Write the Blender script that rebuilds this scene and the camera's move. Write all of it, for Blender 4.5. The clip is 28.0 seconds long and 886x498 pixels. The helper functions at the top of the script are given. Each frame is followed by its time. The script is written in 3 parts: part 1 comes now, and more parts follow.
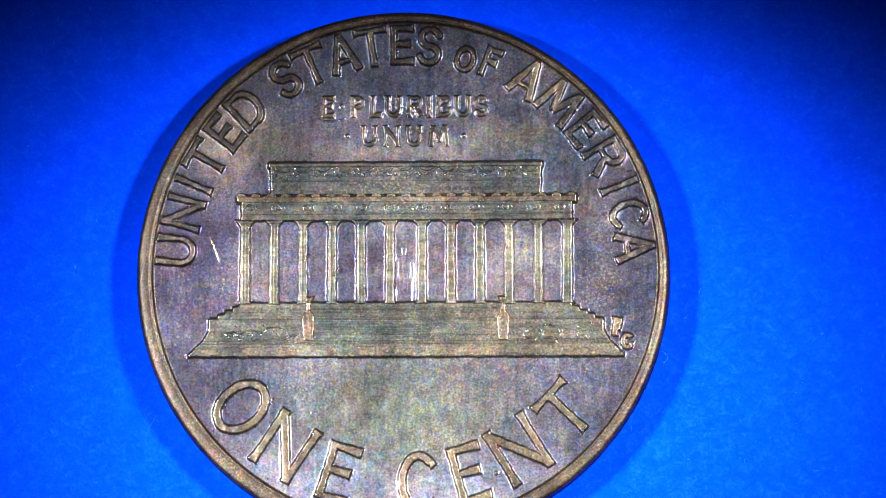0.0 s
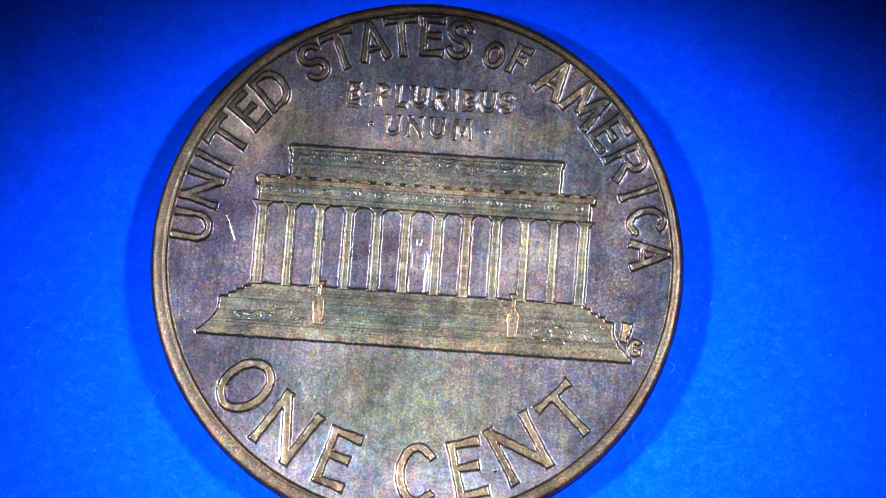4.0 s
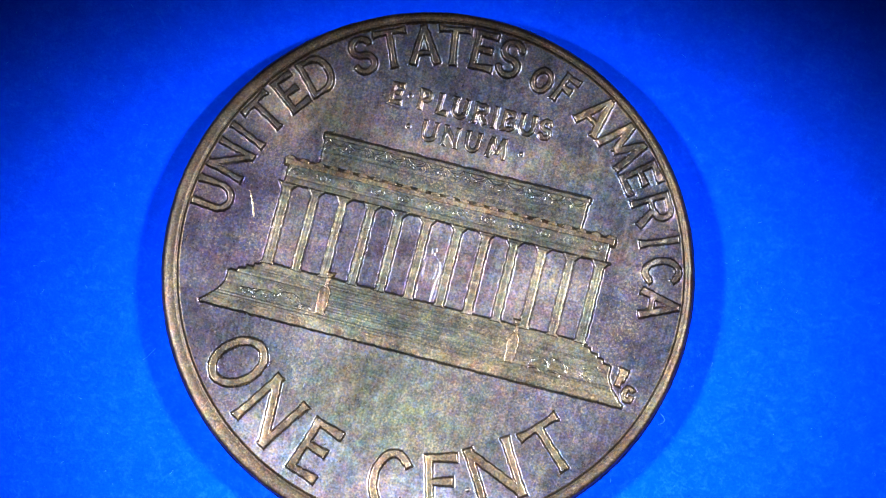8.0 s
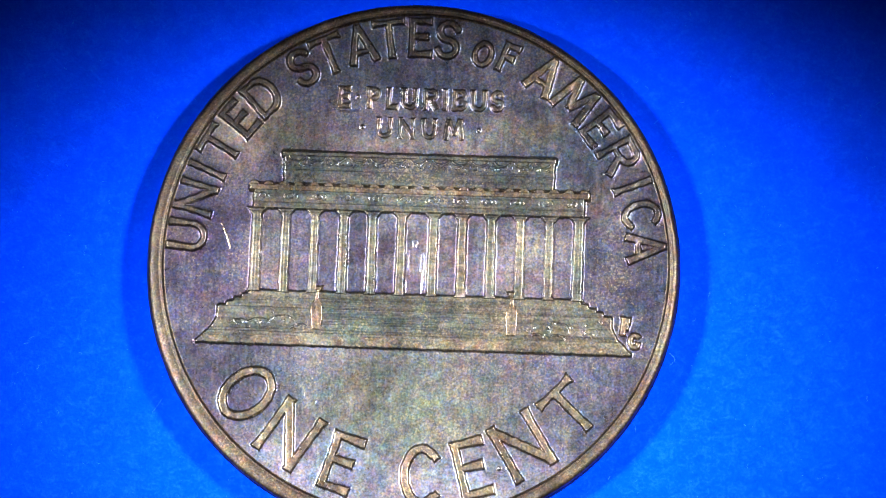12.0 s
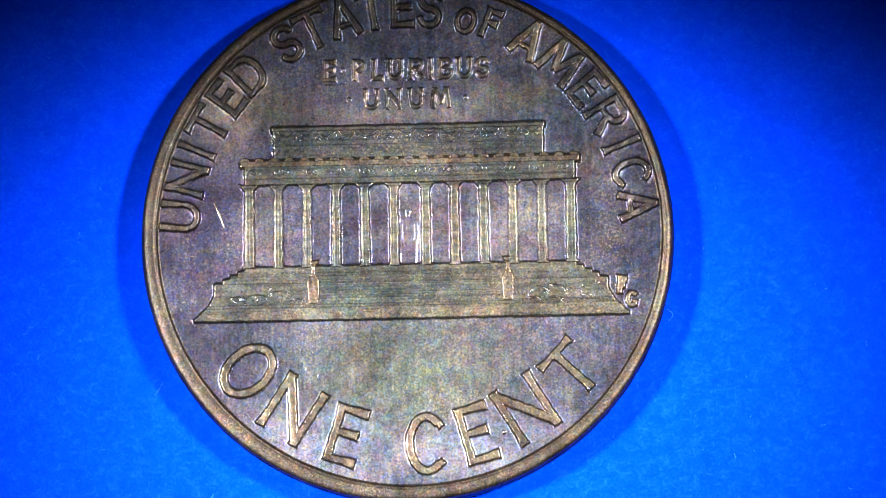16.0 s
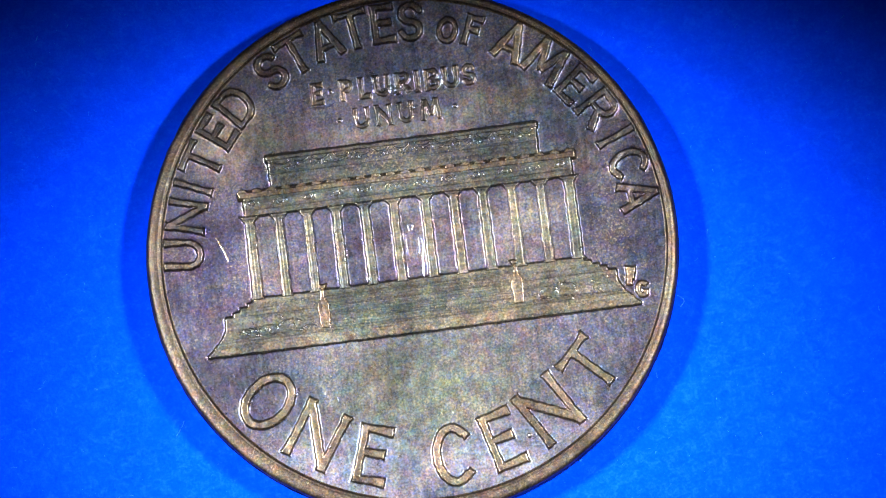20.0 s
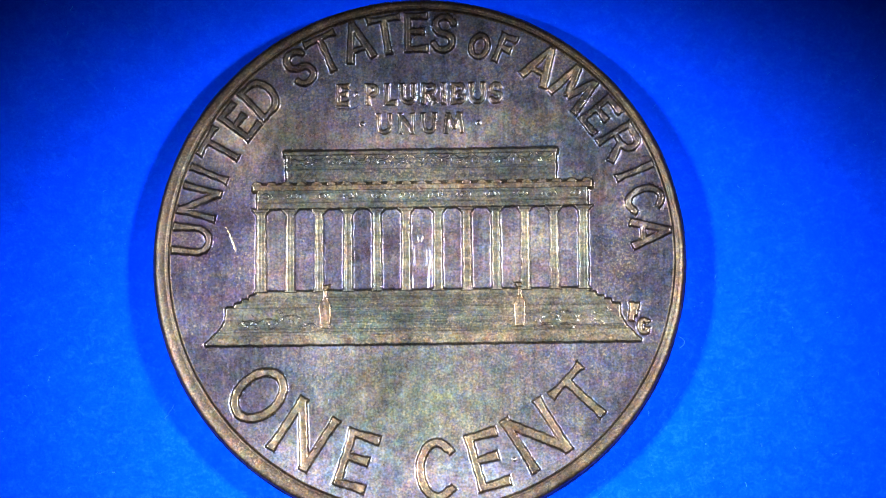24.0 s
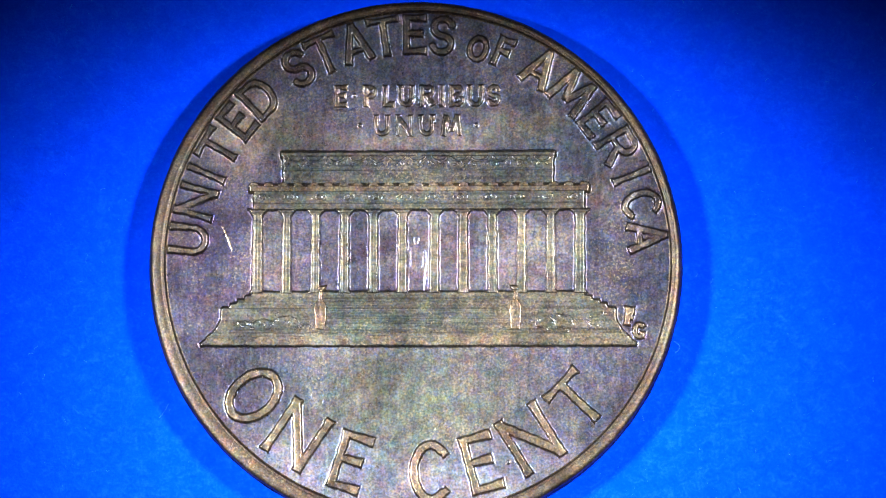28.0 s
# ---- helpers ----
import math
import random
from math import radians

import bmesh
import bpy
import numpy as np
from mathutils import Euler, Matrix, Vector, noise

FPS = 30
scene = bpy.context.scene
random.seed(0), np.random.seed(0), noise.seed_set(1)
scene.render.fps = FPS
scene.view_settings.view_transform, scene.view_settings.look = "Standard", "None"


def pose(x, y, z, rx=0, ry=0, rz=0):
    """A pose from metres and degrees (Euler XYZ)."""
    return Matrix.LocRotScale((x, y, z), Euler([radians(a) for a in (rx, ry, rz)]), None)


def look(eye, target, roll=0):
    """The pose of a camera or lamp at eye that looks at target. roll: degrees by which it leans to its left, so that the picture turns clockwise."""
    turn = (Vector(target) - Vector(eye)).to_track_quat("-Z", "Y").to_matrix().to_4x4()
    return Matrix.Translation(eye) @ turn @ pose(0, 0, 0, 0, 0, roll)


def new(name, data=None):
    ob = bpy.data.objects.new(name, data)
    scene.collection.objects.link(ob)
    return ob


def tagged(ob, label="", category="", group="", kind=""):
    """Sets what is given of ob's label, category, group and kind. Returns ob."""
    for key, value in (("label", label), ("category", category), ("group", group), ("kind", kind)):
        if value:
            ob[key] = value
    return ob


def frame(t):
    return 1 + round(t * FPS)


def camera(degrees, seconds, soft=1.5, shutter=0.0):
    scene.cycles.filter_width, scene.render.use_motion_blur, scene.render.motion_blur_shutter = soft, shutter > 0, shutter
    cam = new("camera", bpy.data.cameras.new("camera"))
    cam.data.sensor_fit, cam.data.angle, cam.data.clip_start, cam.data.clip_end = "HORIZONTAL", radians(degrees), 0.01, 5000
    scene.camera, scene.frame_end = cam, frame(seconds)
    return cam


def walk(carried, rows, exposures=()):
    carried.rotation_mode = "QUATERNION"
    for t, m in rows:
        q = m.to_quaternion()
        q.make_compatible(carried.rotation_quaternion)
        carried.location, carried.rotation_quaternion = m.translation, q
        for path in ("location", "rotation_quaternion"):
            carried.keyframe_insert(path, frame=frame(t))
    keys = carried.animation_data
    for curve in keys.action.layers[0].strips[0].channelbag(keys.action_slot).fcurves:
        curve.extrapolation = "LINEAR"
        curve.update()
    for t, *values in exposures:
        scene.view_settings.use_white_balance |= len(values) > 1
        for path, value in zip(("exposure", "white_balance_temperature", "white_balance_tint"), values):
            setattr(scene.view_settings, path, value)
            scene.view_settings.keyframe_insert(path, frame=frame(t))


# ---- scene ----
cam = camera(20.0, 28.0, soft=1.3)
MM = 0.001          # all sizes below are written in millimetres
CARD_TOP = 0.0      # height of the card's upper face
DISH = 0.0035       # the field rises towards the rim: mm per square mm past 3 mm
FIELD = 1.36        # height of the coin's flat field above the card
# The stage slides and turns the card with the coin on it: seconds, x, y (mm), turn (degrees)
SLIDE = [
    (0, -1.447, -0.870, 0.04), (1, -1.447, -0.880, 0.00), (1.2, -1.447, -0.912, -0.24), (1.5, -1.358, -0.942, -0.60),
    (1.7, -1.232, -0.717, -1.15), (1.8, -1.273, -0.552, -1.43), (2, -1.610, -0.307, -1.99), (2.5, -1.830, -0.170, -1.88),
    (3, -1.809, -0.186, -1.96), (3.5, -1.379, -0.381, -2.74)]
SLIDE += [
    (5.5, -0.659, -0.740, -9.91), (5.8, -0.525, -0.789, -10.96), (5.9, -0.305, -0.479, -11.31), (6, -0.356, -0.482, -11.66),
    (6.1, -0.443, -0.793, -11.93), (6.2, -0.468, -0.917, -12.21), (6.5, -0.601, -0.935, -13.04), (6.7, -0.732, -1.011, -13.56),
    (6.8, -0.651, -0.945, -13.83), (7, -0.557, -0.821, -14.36), (7.5, -0.561, -0.853, -14.48), (8, -0.560, -0.856, -14.49),
    (8.5, -0.573, -0.877, -14.42), (9, -0.678, -1.019, -13.92), (9.5, -0.817, -1.106, -12.92), (10, -0.865, -1.009, -11.24),
    (10.5, -0.834, -0.768, -8.49), (11, -0.996, -0.755, -6.22), (11.5, -1.057, -0.711, -3.80), (12, -1.085, -0.599, -2.08),
    (12.5, -1.132, -0.504, -1.38)]
SLIDE += [
    (14.5, -1.140, -0.439, 0.36), (15, -1.152, -0.254, 0.55), (15.5, -1.218, 0.197, 0.77), (16, -1.299, 0.507, 1.02),
    (16.5, -1.331, 0.698, 1.28), (17, -1.349, 0.715, 2.13), (17.5, -1.361, 0.481, 3.33), (18, -1.376, 0.299, 4.81),
    (18.5, -1.255, 0.194, 6.55), (19, -1.269, 0.030, 7.34), (19.5, -1.269, 0.042, 7.44), (20, -1.127, -0.010, 7.14),
    (20.5, -0.866, -0.326, 4.88), (21, -0.836, -0.450, 3.62), (21.5, -0.980, -0.663, 2.11)]
SLIDE += [
    (23.5, -0.865, -0.417, 0.60), (24, -0.865, -0.410, 0.55), (24.5, -0.916, -0.389, 0.38), (25, -1.005, -0.483, -0.10),
    (25.5, -1.005, -0.483, -0.10), (28, -1.005, -0.483, -0.10)]

# ---- camera: a fixed microscope camera over the stage, leaning a little ----
EYE = Vector((2.653, -11.932, 89.385 + FIELD)) * MM
UP = Vector((0.003924, 0.991216, 0.132198))
back_axis = (EYE - Vector((0, 0, FIELD * MM))).normalized()
right_axis = UP.cross(back_axis).normalized()
up_axis = back_axis.cross(right_axis)
view = Matrix((right_axis, up_axis, back_axis)).transposed().to_4x4()
view.translation = EYE
walk(cam, [(0.0, view), (28.0, view)])

# ---- light: two small lamps close over the stage, on either side of the lens; their beams cross ----
world = bpy.data.worlds.new("room_light")
world.use_nodes = True
world.node_tree.nodes["Background"].inputs["Color"].default_value = (0.7, 0.8, 1.0, 1)
world.node_tree.nodes["Background"].inputs["Strength"].default_value = 0.006
scene.world = world


def spot(name, place, aim, watts, size, radius, colour=(1.0, 0.97, 0.93)):
    lamp = bpy.data.lights.new(name, "SPOT")
    lamp.energy, lamp.spot_size, lamp.spot_blend, lamp.shadow_soft_size, lamp.color = watts, radians(size), 1.0, radius * MM, colour
    ob = new(name, lamp)
    ob.matrix_world = look(Vector(place) * MM, Vector(aim) * MM)
    return ob


spot("right_lamp", (38.5, 5, 62), (-3.0, -6.0, 0), 0.80, 27.2, 4.8)
spot("left_lamp", (-41.5, 0, 62), (2.4, -6.8, 0), 0.99, 26.0, 4.8)


# ---- materials ----
def material(name):
    m = bpy.data.materials.new(name)
    m.use_nodes = True
    nt = m.node_tree
    return m, nt, nt.nodes["Principled BSDF"]


def node(nt, kind, **values):
    n = nt.nodes.new(kind)
    for key, value in values.items():
        n.inputs[key.replace("_", " ")].default_value = value
    return n


def place_mm(nt, sx=1.0, sy=1.0, sz=1.0):
    """The point in the object's own space, in millimetres, stretched."""
    co = nt.nodes.new("ShaderNodeTexCoord")
    mp = nt.nodes.new("ShaderNodeMapping")
    mp.inputs["Scale"].default_value = (1000 * sx, 1000 * sy, 1000 * sz)
    nt.links.new(co.outputs["Object"], mp.inputs["Vector"])
    return mp.outputs["Vector"]


def grain(nt, vector, scale, detail=4.0, rough=0.6, lift=0.0):
    n = node(nt, "ShaderNodeTexNoise", Scale=scale, Detail=detail, Roughness=rough, Distortion=lift)
    nt.links.new(vector, n.inputs["Vector"])
    return n.outputs["Fac"]


def ramp(nt, fac, stops):
    r = nt.nodes.new("ShaderNodeValToRGB")
    while len(r.color_ramp.elements) < len(stops):
        r.color_ramp.elements.new(0.5)
    for e, (at, col) in zip(r.color_ramp.elements, stops):
        e.position, e.color = at, (*col, 1) if len(col) == 3 else col
    nt.links.new(fac, r.inputs["Fac"])
    return r.outputs["Color"]


def blend(nt, fac, a, b, kind="MIX"):
    n = nt.nodes.new("ShaderNodeMix")
    n.data_type, n.blend_type = "RGBA", kind
    for value, slot in ((fac, 0), (a, 6), (b, 7)):
        if isinstance(value, (int, float)):
            n.inputs[slot].default_value = value
        elif isinstance(value, tuple):
            n.inputs[slot].default_value = (*value, 1)
        else:
            nt.links.new(value, n.inputs[slot])
    return n.outputs[2]


def bump(nt, shader, heights):
    last = None
    for height, distance, strength in heights:
        b = node(nt, "ShaderNodeBump", Strength=strength, Distance=distance * MM)
        nt.links.new(height, b.inputs["Height"])
        if last:
            nt.links.new(last, b.inputs["Normal"])
        last = b.outputs["Normal"]
    nt.links.new(last, shader.inputs["Normal"])


def grey(v):
    return (v, v, v)


def scaled(nt, colour, factor, lift):
    """factor * colour + lift, channel by channel."""
    n = nt.nodes.new("ShaderNodeVectorMath")
    n.operation = "MULTIPLY_ADD"
    n.inputs[1].default_value, n.inputs[2].default_value = (factor,) * 3, (lift,) * 3
    nt.links.new(colour, n.inputs[0])
    return n.outputs[0]


def hues(nt, vector, scale, detail, rough, factor):
    """A coloured grain whose channels wander on their own round 1."""
    n = node(nt, "ShaderNodeTexNoise", Scale=scale, Detail=detail, Roughness=rough)
    nt.links.new(vector, n.inputs["Vector"])
    return scaled(nt, n.outputs["Color"], factor, 1 - factor * 0.5)


def toned_copper(name, dark, light, rough=(0.25, 0.37), drift=0.85, flecks_of=1.3, grain_of=0.62, glints=0.5, glint=(0.42, 0.33, 0.20), streak=0.3, lined=0.4, grit=0.5, flow=(1.0, 0.10), tone=1.0, speckle=0.7, patches=()):
    """Old bronze: soft clouds, a slow drift of toning colours, coloured flecks, a fine grain with painted glints, and
    flow lines.
    patches: x, y, half width, half height (mm), colour and strength of single toning stains and of painted lit and dim
    areas."""
    m, nt, s = material(name)
    at = place_mm(nt)
    tall = place_mm(nt, flow[0], flow[1], 1.0)
    clouds = grain(nt, at, 0.45, 5, 0.55, 0.3)
    flecks = grain(nt, at, 3.6, 6, 0.72)
    fine = grain(nt, at, 13, 3, 0.62)
    lines_of_flow = grain(nt, tall, 7, 4, 0.7)
    base = blend(nt, ramp(nt, clouds, [(0.34, grey(0)), (0.68, grey(1))]), dark, light)
    if patches:
        bent = nt.nodes.new("ShaderNodeVectorMath")
        bent.operation = "MULTIPLY_ADD"
        wander = node(nt, "ShaderNodeTexNoise", Scale=0.8, Detail=7.0, Roughness=0.75)
        nt.links.new(at, wander.inputs["Vector"])
        nt.links.new(wander.outputs["Color"], bent.inputs[0])
        bent.inputs[1].default_value = (2.4, 2.4, 0)
        shift = nt.nodes.new("ShaderNodeVectorMath")
        shift.operation = "SUBTRACT"
        shift.inputs[1].default_value = (1.2, 1.2, 0)
        nt.links.new(at, shift.inputs[0])
        nt.links.new(shift.outputs[0], bent.inputs[2])
        for x, y, rx, ry, colour, strength in patches:
            mp = nt.nodes.new("ShaderNodeMapping")
            mp.inputs["Scale"].default_value = (1 / rx, 1 / ry, 0)
            mp.inputs["Location"].default_value = (-x / rx, -y / ry, 0)
            nt.links.new(bent.outputs[0], mp.inputs["Vector"])
            far = nt.nodes.new("ShaderNodeVectorMath")
            far.operation = "LENGTH"
            nt.links.new(mp.outputs[0], far.inputs[0])
            base = blend(nt, ramp(nt, far.outputs["Value"], [(0.0, grey(strength)), (0.5, grey(0.62 * strength)), (1.0, grey(0))]), base, colour)
    wash = ramp(nt, grain(nt, at, 0.75, 7, 0.68, 0.4), [(0.30, (1.26, 1.04, 0.82)), (0.41, (1.00, 0.93, 1.10)), (0.50, (0.93, 0.95, 1.05)), (0.58, (0.74, 0.92, 1.22)), (0.70, (1.12, 1.12, 0.74))])
    base = blend(nt, drift, base, wash, "MULTIPLY")
    mottle = grain(nt, at, 1.5, 6, 0.7, 0.5)
    base = blend(nt, 0.42, base, ramp(nt, mottle, [(0.32, grey(0.42)), (0.5, grey(1.0)), (0.68, grey(1.75))]), "MULTIPLY")
    base = blend(nt, 0.8, base, hues(nt, at, 2.6, 5, 0.72, flecks_of), "MULTIPLY")
    # fine flecks that swing between gold and blue
    swing = grain(nt, at, 8.5, 5, 0.8, 0.8)
    base = blend(nt, speckle, base, ramp(nt, swing, [(0.34, (1.55, 1.16, 0.50)), (0.45, (1.14, 1.04, 0.84)), (0.55, (0.86, 0.96, 1.16)), (0.66, (0.60, 0.84, 1.75))]), "MULTIPLY")
    base = blend(nt, grain_of, base, ramp(nt, fine, [(0.32, grey(0.2)), (0.5, grey(0.9)), (0.68, grey(1.8))]), "MULTIPLY")
    base = blend(nt, lined, base, ramp(nt, lines_of_flow, [(0.35, (0.48, 0.52, 0.60)), (0.65, (1.6, 1.52, 1.38))]), "MULTIPLY")
    # sparkle of the metal painted into the base colour as pale specks
    glint_grain = blend(nt, 0.25, grain(nt, at, 12, 3, 0.75), clouds)
    base = blend(nt, ramp(nt, glint_grain, [(0.57, grey(0)), (0.63, grey(glints))]), base, glint)
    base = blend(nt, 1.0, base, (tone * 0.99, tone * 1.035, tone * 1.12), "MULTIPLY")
    nt.links.new(base, s.inputs["Base Color"])
    s.inputs["Metallic"].default_value = 0.95
    r = ramp(nt, blend(nt, 0.5, flecks, clouds), [(0.35, grey(rough[0])), (0.65, grey(rough[1]))])
    nt.links.new(r, s.inputs["Roughness"])
    bump(nt, s, [(clouds, 0.05, 0.10), (lines_of_flow, 0.010, streak), (flecks, 0.011, 0.25), (fine, 0.010, grit)])
    return m


VIOLET, PINK = (0.116, 0.100, 0.128), (0.175, 0.138, 0.105)
# toning stains; their brightness also paints in the field's sheen and dim sides
TONING_AND_SHADING = [(0.0, -5.0, 5.8, 3.0, (0.128, 0.134, 0.097), 1.0), (-7.4, 0.4, 2.6, 4.2, (0.060, 0.048, 0.080), 0.9), (7.6, -0.5, 2.6, 4.0, (0.044, 0.046, 0.062), 0.92),
          (0.0, 7.0, 7.0, 2.6, (0.092, 0.098, 0.126), 0.85), (5.6, 4.5, 3.0, 2.6, (0.100, 0.112, 0.130), 0.7), (-6.5, 4.9, 1.7, 1.8, (0.340, 0.255, 0.190), 0.9),
          (-4.8, 4.7, 1.6, 1.4, (0.160, 0.135, 0.075), 0.6), (-7.0, -3.9, 2.8, 2.6, (0.060, 0.055, 0.070), 0.85), (-4.8, -3.8, 2.6, 1.3, (0.066, 0.070, 0.078), 0.8),
          (-3.0, -7.8, 3.6, 2.0, (0.235, 0.238, 0.255), 0.85), (3.0, -7.9, 3.6, 1.9, (0.230, 0.230, 0.255), 0.85), (6.6, -4.2, 2.2, 2.0, (0.078, 0.076, 0.096), 0.7),
          (0.4, 0.5, 1.4, 2.4, (0.205, 0.168, 0.172), 0.75), (3.8, 0.4, 2.6, 2.2, (0.205, 0.175, 0.165), 0.7), (-3.6, 0.8, 1.4, 1.6, VIOLET, 0.55), (-5.2, 0.4, 0.8, 1.8, PINK, 0.5), (0.3, 5.3, 3.4, 1.3, (0.165, 0.148, 0.170), 0.7), (0.3, 4.5, 5.2, 0.75, (0.250, 0.215, 0.185), 0.8),
          (3.9, 4.9, 2.0, 0.9, (0.215, 0.175, 0.115), 0.7), (6.4, 2.6, 0.8, 1.0, (0.165, 0.130, 0.095), 0.6)]
FIELD_METAL = toned_copper("toned_bronze_field", (0.076, 0.070, 0.092), (0.118, 0.100, 0.112), streak=0.4, grit=0.40, glints=0.4, tone=1.0, patches=TONING_AND_SHADING)
LEGEND_METAL = toned_copper("toned_bronze_letters", (0.064, 0.054, 0.050), (0.106, 0.086, 0.072), drift=0.6, flecks_of=1.2, grit=0.45, glints=0.4, tone=1.0,
                            patches=[(4.7, 6.9, 1.8, 1.6, (0.190, 0.150, 0.100), 0.8), (7.2, 3.4, 1.8, 2.0, (0.085, 0.080, 0.085), 0.6)])
RAISED_METAL = toned_copper("rubbed_bronze", (0.110, 0.085, 0.060), (0.152, 0.116, 0.078), drift=0.6, flecks_of=1.1, grit=0.45, glints=0.6, tone=1.1)
RIM_METAL = toned_copper("rim_bronze", (0.052, 0.039, 0.029), (0.090, 0.066, 0.045), drift=0.6, flecks_of=1.3, grain_of=0.7, grit=0.5, rough=(0.38, 0.52), glints=0.45, glint=(0.30, 0.25, 0.17), tone=0.82)
STONE_METAL = toned_copper("olive_bronze", (0.080, 0.084, 0.074), (0.128, 0.112, 0.082), drift=0.55, flecks_of=1.2, streak=0.6, lined=0.65, grit=0.45, flow=(0.05, 1.0), tone=0.98,
                           patches=[(3.6, -2.6, 3.0, 0.6, (0.165, 0.120, 0.075), 0.6), (-1.0, -2.1, 7.0, 0.6, (0.072, 0.088, 0.076), 0.7), (0.0, 2.4, 6.0, 0.5, (0.075, 0.092, 0.100), 0.6), (0.0, 3.4, 6.0, 0.7, (0.060, 0.066, 0.080), 0.75), (0.1, 0.4, 7.0, 1.9, (0.172, 0.146, 0.100), 0.75)])
# the same bronze toned nearly black: the edge's shade is in its colour
SHADED_EDGE_METAL = toned_copper("shaded_bronze_edge", (0.03, 0.022, 0.017), (0.05, 0.036, 0.025), tone=0.2, glints=0.05, rough=(0.5, 0.65))


def card_material():
    m, nt, s = material("blue_card")
    at = place_mm(nt)
    slant = place_mm(nt, 0.85, 1.0, 1.0)
    pulp, felt, mottle = grain(nt, at, 9, 5, 0.75), grain(nt, slant, 2.6, 5, 0.75, 0.7), grain(nt, at, 0.6, 4, 0.6)
    base = ramp(nt, blend(nt, 0.5, pulp, felt), [(0.32, (0.0001, 0.028, 0.80)), (0.50, (0.0003, 0.039, 0.87)), (0.66, (0.003, 0.068, 0.93))])
    base = blend(nt, 0.3, base, ramp(nt, mottle, [(0.35, grey(0.8)), (0.65, grey(1.2))]), "MULTIPLY")
    nt.links.new(base, s.inputs["Base Color"])
    s.inputs["Roughness"].default_value = 0.95
    s.inputs["Specular IOR Level"].default_value = 0.0
    bump(nt, s, [(felt, 0.035, 0.6), (pulp, 0.025, 0.8)])
    return m


CARD = card_material()


def plain(name, colour, rough=0.8):
    m, nt, s = material(name)
    at = place_mm(nt, 0.02, 0.02, 0.02)
    nt.links.new(blend(nt, 0.4, colour, ramp(nt, grain(nt, at, 3), [(0.3, grey(0.6)), (0.7, grey(1.3))]), "MULTIPLY"), s.inputs["Base Color"])
    s.inputs["Roughness"].default_value = rough
    return m


TABLE, WALL = plain("dark_table_laminate", (0.05, 0.05, 0.055), 0.6), plain("grey_wall_paint", (0.12, 0.12, 0.13))
FIBRE = plain("pale_blue_fibre", (0.03, 0.19, 0.90))
FIBRE.node_tree.nodes["Principled BSDF"].inputs["Specular IOR Level"].default_value = 0.0

HAIR = plain("grey_hair", (0.22, 0.2, 0.18), 0.6)


# ---- mesh helpers ----
def link_mesh(name, mesh, mat, parent=None, label="", smooth=True):
    mesh.materials.append(mat)
    if smooth:
        mesh.polygons.foreach_set("use_smooth", [True] * len(mesh.polygons))
    mesh.update()
    ob = new(name, mesh)
    ob.parent = parent
    return tagged(ob, label)


def part(name, bm, mat, parent, label=""):
    mesh = bpy.data.meshes.new(name)
    bm.to_mesh(mesh)
    bm.free()
    return link_mesh(name, mesh, mat, parent, label)


def grid_mesh(name, P, keep, mat, parent, label="", skirt=None):
    """A sheet over a grid of points P (rows, columns, 3) in mm, with the faces that keep marks."""
    rows, cols = P.shape[:2]
    P[..., 2] += DISH * np.maximum(np.hypot(P[..., 0], P[..., 1]) - 3.0, 0) ** 2 * np.clip((P[..., 2] - 0.9) / 0.2, 0, 1)
    index = np.arange(rows * cols).reshape(rows, cols)
    quads = np.stack([index[:-1, :-1], index[:-1, 1:], index[1:, 1:], index[1:, :-1]], -1)[keep]
    used = np.unique(quads)
    new_index = np.zeros(rows * cols, int)
    new_index[used] = np.arange(len(used))
    mesh = bpy.data.meshes.new(name)
    mesh.from_pydata((P.reshape(-1, 3)[used] * MM).tolist(), [], new_index[quads].tolist())
    ob = link_mesh(name, mesh, mat, parent, label)
    if skirt is not None:
        mesh.materials.append(FIELD_METAL)
        mesh.polygons.foreach_set("material_index", skirt[keep].astype(int))
    return ob


def smooth_step(v):
    v = np.clip(v, 0, 1)
    return v * v * (3 - 2 * v)


